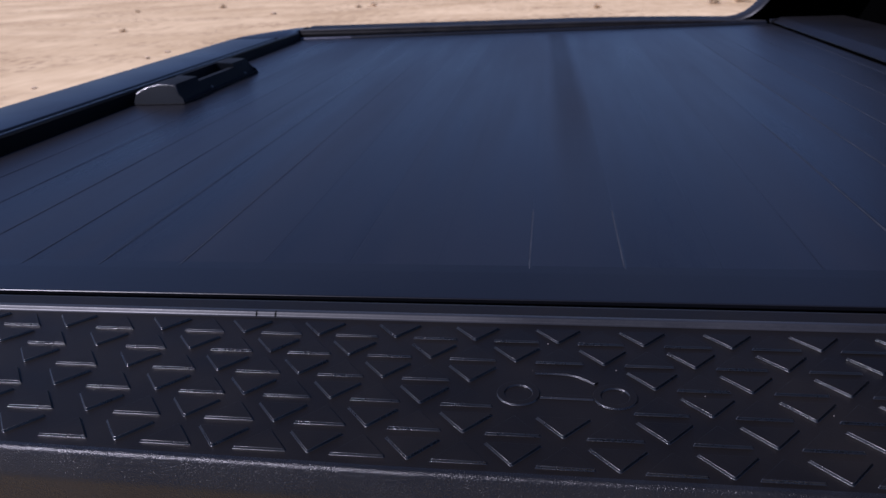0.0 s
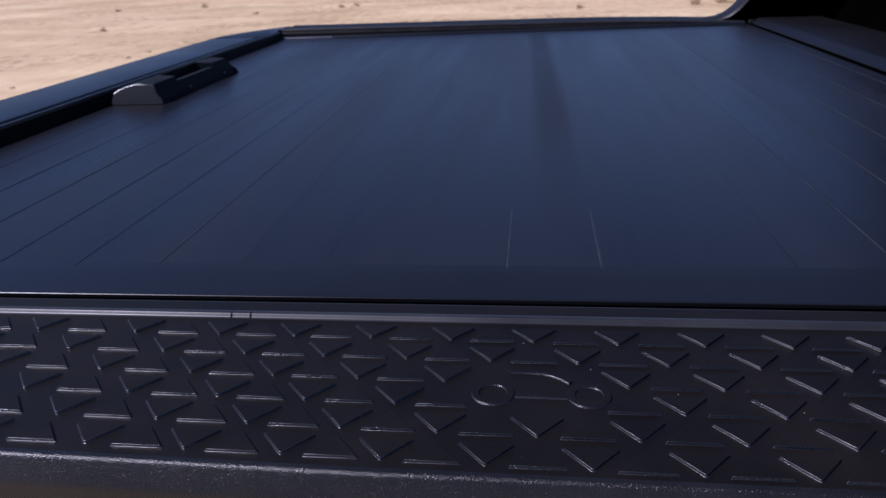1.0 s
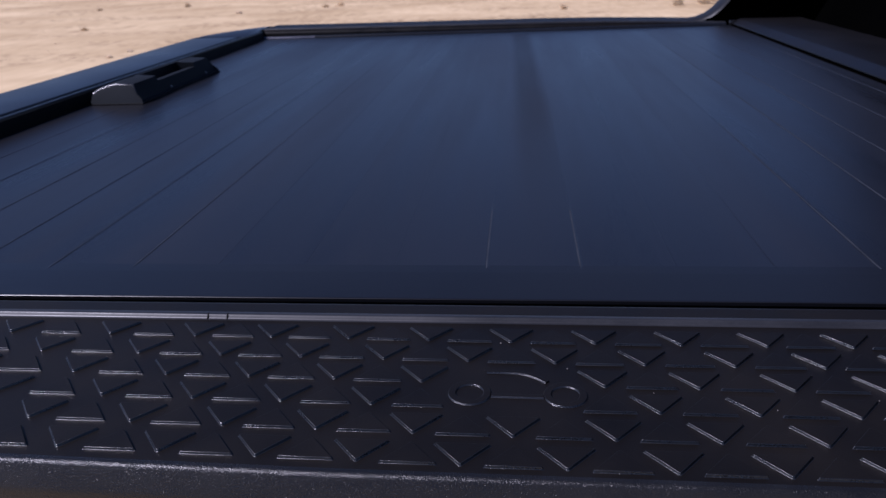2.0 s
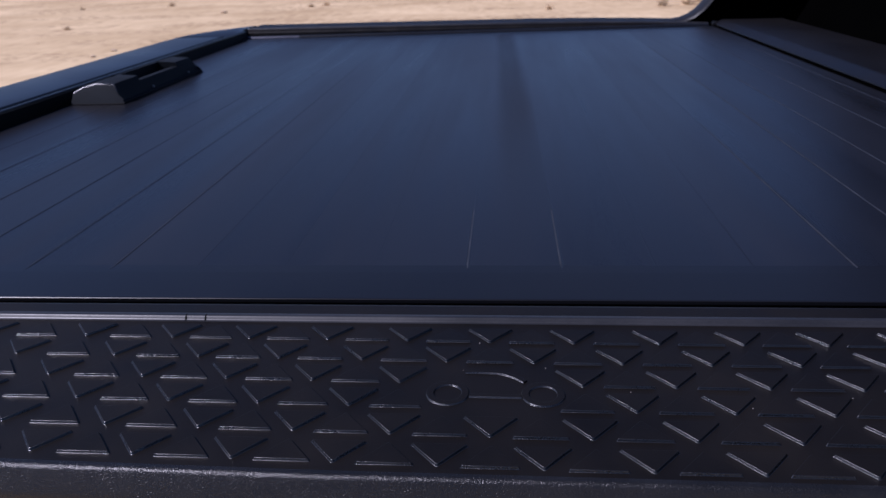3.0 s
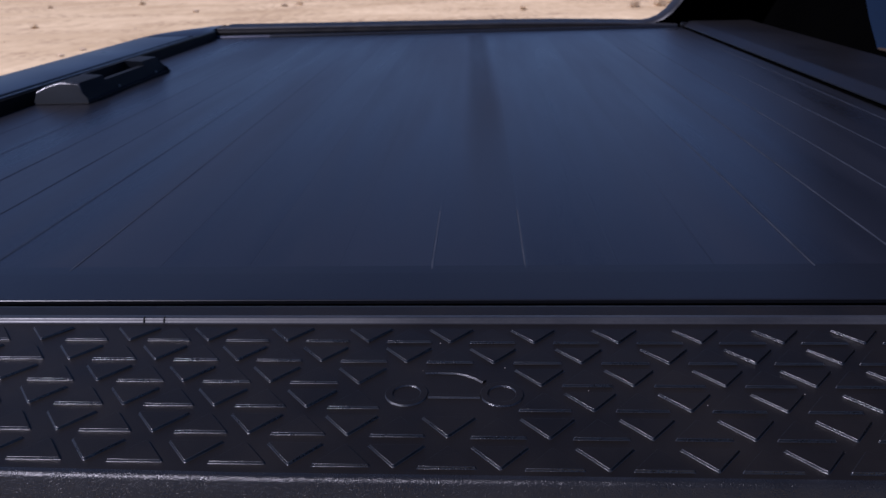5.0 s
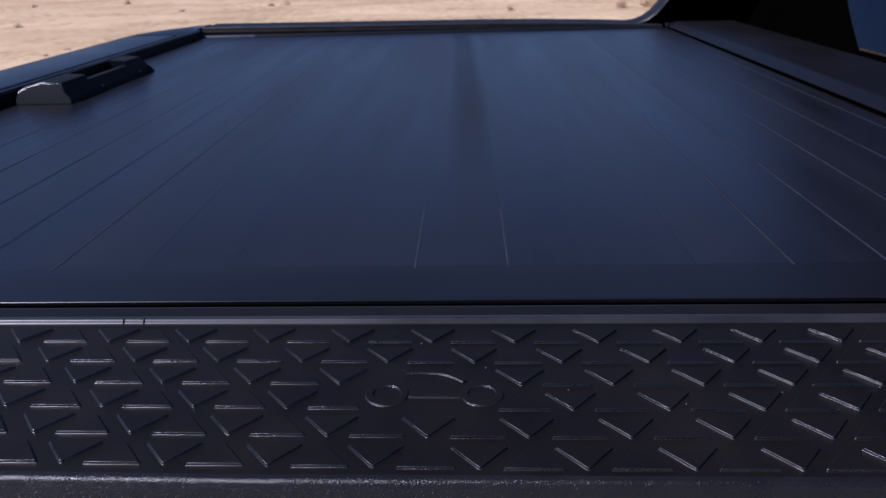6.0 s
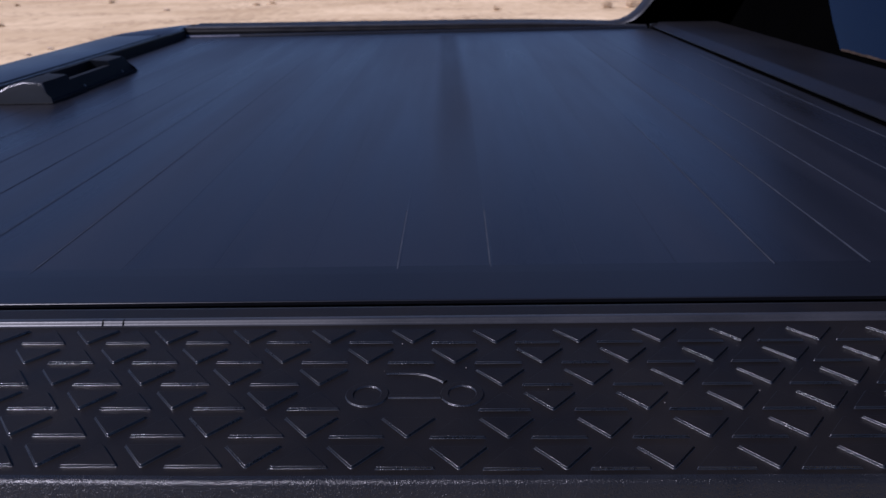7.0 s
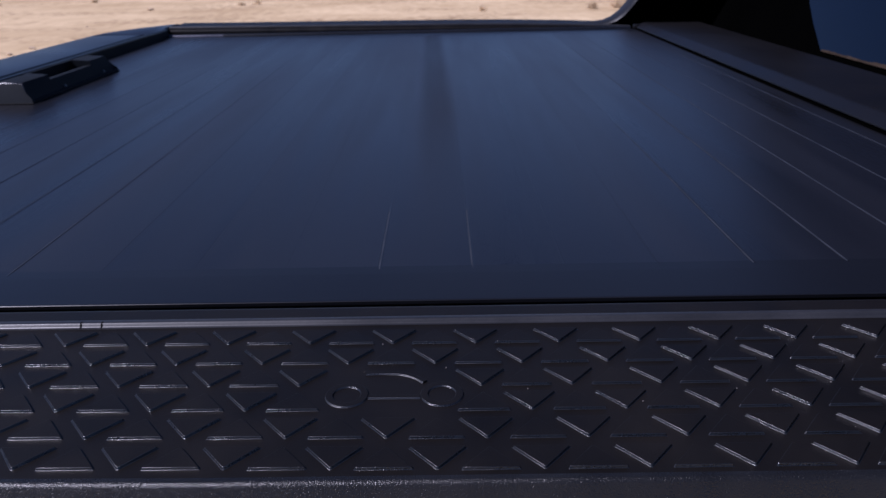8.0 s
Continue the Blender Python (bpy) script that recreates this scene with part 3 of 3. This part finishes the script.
lip = [(Y_FAR - 0.0005, Z_COVER)] + [(Y_FAR - 0.0005 + 0.006 * (1 - math.cos(a)), Z_COVER + 0.006 * math.sin(a)) for a in (radians(d) for d in (15, 30, 45, 60, 75, 90))] + [(Y_FAR + 0.0055, Z_COVER - 0.02), (Y_FAR - 0.0005, Z_COVER - 0.02)]
part("rail_lip", extrude(bmesh.new(), lip, "x", -0.355, X_LID - 0.01), M_RAIL, cover, smooth=40)
# The tail end of the lip is a lighter metal than the rest.
part("lip_end", extrude(bmesh.new(), lip, "x", X_TAIL + 0.003, -0.3555), M_LIP, cover, "lighter metal end of the guide rail lip", smooth=40)
LID = rounded([(X_LID + 0.030, 1.262), (X_LID + 0.030, 1.3038), (X_LID + 0.001, 1.3038), (X_LID + 0.001, 1.3058), (X_LID + 0.021, 1.3140), (X_FRONT, 1.3125), (X_FRONT, 1.262)], [0, 0, 0, 0.0015, 0.022, 0.004, 0], 8)
part("canister_lid", extrude(bmesh.new(), LID, "y", 0.038, 2 * Y_MID - 0.038), M_LID, cover, "plain black lid over the roller")
part("lid_bracket", boxed((X_LID - 0.004, Y_FAR - 0.012, Z_COVER + 0.001), (X_LID + 0.012, Y_FAR + 0.004, Z_COVER + 0.011), 0.002), M_LID, cover)
# Black strip added on the slats to thicken the shaded gap below the lid.
part("lid_gap_shade", boxed((X_LID - 0.0025, 0.05, Z_COVER + 0.0003), (X_LID + 0.02, Y_FAR - 0.014, Z_COVER + 0.0013), 0.0004, 1), M_TRIM, cover, "black strip for the dark gap under the lid")

HX, HZ = -0.4785, Z_COVER + 0.0016
H_PROF = [(0, 0), (0.004, 0.017), (0.017, 0.0235), (0.038, 0.0285), (0.066, 0.0265), (0.0720, 0.012), (0.0758, 0.0030), (0.0805, 0.0022), (0.0808, 0)]


def handle_block(prof, y0, y1, lean0=0.0, lean1=0.0, ease=None):
    """A length of the handle with its profile in x and z; its ends may lean, and one of them is rounded."""
    bm = bmesh.new()
    rows = [[bm.verts.new((HX + x, y + l * z / 0.034, HZ + z)) for x, z in prof] for y, l in ((y0, lean0), (y1, lean1))]
    n = len(prof)
    for i in range(n):
        bm.faces.new((rows[0][i], rows[0][(i + 1) % n], rows[1][(i + 1) % n], rows[1][i]))
    ends = [bm.faces.new(rows[0]), bm.faces.new(rows[1])]
    if ease is not None:
        edges = {e for e in ends[ease].edges if min(v.co.z for v in e.verts) > HZ + 0.001}
        bmesh.ops.bevel(bm, geom=list(edges), offset=0.0040, segments=4, profile=0.5, affect="EDGES")
    return bm


H_BACK = [(0, 0), (0.004, 0.017), (0.017, 0.0235), (0.032, 0.028), (0.036, 0.028), (0.036, 0)]
H_GRIP = [(0.058, 0), (0.058, 0.0193), (0.0688, 0.0196), (0.0722, 0.0118), (0.0755, 0.0030), (0.0800, 0.0021), (0.0803, 0)]
H_FLOOR = [(0.030, 0), (0.030, 0.004), (0.062, 0.004), (0.062, 0)]
handle = part("handle", handle_block(H_BACK, 0.758, 0.909), M_HANDLE, cover, "raised black pull handle with a finger recess", 40)
part("recess_floor", handle_block(H_FLOOR, 0.757, 0.910), M_HANDLE, handle)
part("grip_bar", handle_block(H_GRIP, 0.756, 0.911), M_HANDLE, handle)
part("end_block", handle_block(H_PROF, 0.905, 0.978, -0.004, -0.016, 1), M_HANDLE, handle, smooth=40)
near_end = part("end_block", handle_block(H_PROF, 0.680, 0.760, 0.013, 0.004, 0), M_HANDLE, handle, "rounded end with a highlight painted on its upper edge", smooth=40)
near_end.data.materials.append(M_EDGE)
# The upper bevel takes the glossier edge material as a painted highlight.
for p in near_end.data.polygons:
    p.material_index = 1 if -0.75 < p.normal.y < -0.25 and p.normal.z > 0.55 else 0
# Black plate, slightly wider than the handle, paints the shade of the gap.
part("gap_plate", boxed((HX + 0.0005, 0.6785, Z_COVER + 0.0002), (HX + 0.0818, 0.9795, Z_COVER + 0.0017), 0.0005, 1), M_DARK, handle, "thin black plate for the dark gap under the handle")
for by in (0.79, 0.93):
    bolt = bmesh.new()
    bmesh.ops.create_cone(bolt, cap_ends=True, segments=12, radius1=0.0028, radius2=0.0020, depth=0.003)
    part("bolt", bolt, M_BOLT, handle, "small steel bolt", place=(HX + 0.0752, by, HZ + 0.0050)).rotation_euler = (0, radians(66), 0)

# ---- dry brush and stones on the sand ----
def shrub(x, y, size, seed):
    r = random.Random(seed)
    base = thing("dry_shrub", "small dry tan desert shrub on the sand", "shrub", (x, y, 0), "dry desert shrubs")
    bm = bmesh.new()
    for _ in range(int(90 + 120 * size)):
        a, e = r.uniform(0, 2 * math.pi), r.uniform(0.15, 1.45)
        n = r.uniform(0.4, 1.0) * size
        p = Vector((r.gauss(0, 0.12), r.gauss(0, 0.12), 0)) * size
        d = Vector((math.cos(a) * math.cos(e), math.sin(a) * math.cos(e), math.sin(e)))
        side = d.cross(Vector((r.uniform(-1, 1), r.uniform(-1, 1), r.uniform(-1, 1)))).normalized()
        w = 0.008 * size + 0.003
        mid = p + d * n * 0.55 + side * n * 0.08
        tip = p + d * n
        other = d.cross(side) * w
        q = [bm.verts.new(v) for v in (p - side * w, p + side * w, p + other, mid - side * w * 0.7, mid + side * w * 0.7, mid + other * 0.7)]
        t = bm.verts.new(tip)
        for i in range(3):
            bm.faces.new((q[i], q[(i + 1) % 3], q[3 + (i + 1) % 3], q[3 + i]))
            bm.faces.new((q[3 + i], q[3 + (i + 1) % 3], t))
    part("brush", bm, M_TWIG, base, smooth=0, place=(x, y, ground_z(x, y) - 0.01))


for i, (x, y, s) in enumerate([(3.92, 18.7, 0.34), (4.55, 18.8, 0.42), (4.9, 19.6, 0.4), (-10.3, 17.2, 0.16), (-10.9, 24.6, 0.24), (-5.3, 22.9, 0.25), (-5.7, 22.6, 0.18), (-13.8, 24.2, 0.16), (1.22, 19.0, 0.22)]):
    shrub(x, y, s, 20 + i)


def stone(x, y, size, seed):
    r = random.Random(seed)
    bm = bmesh.new()
    bmesh.ops.create_icosphere(bm, subdivisions=2, radius=size)
    for v in bm.verts:
        v.co *= 1 + 0.3 * noise.noise(v.co * (1.2 / size) + Vector((seed, 0, 0)))
        v.co.z *= 0.4
    ob = part("stone", bm, M_STONE, None, smooth=40, place=(x, y, ground_z(x, y) + size * 0.25))
    ob.rotation_euler = (0, 0, r.uniform(0, 6))
    tagged(ob, "small weathered stone half sunk in sand", "stone", "loose stones")


for i, (x, y, s) in enumerate([(-6.87, 12.75, 0.06), (-6.8, 11.9, 0.05), (-6.8, 8.85, 0.04), (-7.9, 21.2, 0.09), (-9.2, 14.2, 0.022)]):
    stone(x, y, s, 60 + i)


def build_gravel():
    """Pebbles and crumbs of dry brush lying in loose bands on the sand."""
    r = random.Random(11)
    verts, faces = [], []
    for n in range(150):
        if n % 3:
            y = r.choice((12.2, 16.9, 17.4, 22.8, 26.0)) + r.gauss(0, 0.35)
            x = r.uniform(-0.95, 0.32) * y
        else:
            y = r.uniform(7, 32)
            x = r.uniform(-0.95, 0.4) * y
        size = r.uniform(0.003, 0.009) * (0.6 + y / 16) 
        a, long = r.uniform(0, 6.28), r.uniform(1.0, 2.6)
        base = len(verts)
        for q in range(6):
            w = a + q * math.pi / 3
            verts.append((x + long * size * math.cos(w) * r.uniform(0.8, 1.2), y + size * math.sin(w) * r.uniform(0.8, 1.2), ground_z(x, y) - 0.01))
        for q in range(3):
            w = a + q * 2.1
            verts.append((x + 0.5 * long * size * math.cos(w), y + 0.5 * size * math.sin(w), ground_z(x, y) + 0.004 + size * r.uniform(0.2, 0.5)))
        for q in range(6):
            faces.append((base + q, base + (q + 1) % 6, base + 6 + q // 2))
        for q in range(3):
            faces.append((base + (2 * q + 2) % 6, base + 6 + (q + 1) % 3, base + 6 + q))
        faces.append((base + 6, base + 7, base + 8))
    me = bpy.data.meshes.new("gravel")
    me.from_pydata(verts, [], faces)
    me.materials.append(M_STONE)
    tagged(new("gravel", me), "loose pebbles and dry crumbs scattered on sand", "gravel", kind="stuff")


build_gravel()

# ---- tread of the rail caps ----
def pad_mesh(up):
    bm = bmesh.new()
    pad_bm(bm, up, 0, 0)
    for v in bm.verts:
        v.co.z -= Z_CAP
    me = to_mesh("tread_pad", bm, M_CAP, 25, True)
    glint_edges(me)
    return me


PAD_UP, PAD_DOWN = pad_mesh(True), pad_mesh(False)
rest = bmesh.new()
for r, up, half, x, y in pads():
    if (r, up, half) in LOGO_GAP:
        continue
    if -0.24 < x < 0.47:
        link("tread_pad", PAD_UP if up else PAD_DOWN, near_cap, place=(x, y, Z_CAP))
    else:
        pad_bm(rest, up, x, y)
relief = part("tread_relief", rest, M_CAP, near_cap, smooth=25, flat_top=True)
glint_edges(relief.data)
tagged(relief, kind="stuff")


def pale_specks():
    """Pale specks on the cap: mostly painted glints of pad corners, with stray sand."""
    r = random.Random(3)
    bm = bmesh.new()
    for _ in range(30):
        x, y, size = r.uniform(0.12, 0.46), r.uniform(-0.13, -0.03), r.uniform(0.00018, 0.00042)
        bmesh.ops.create_icosphere(bm, subdivisions=1, radius=size, matrix=pose(x, y, Z_CAP + size * 0.5, r.uniform(0, 360), r.uniform(0, 360)))
    tagged(part("pale_specks", bm, M_SPECK, smooth=0), "pale specks on the rail cap, painted glints and stray sand", "sand", kind="stuff")


pale_specks()
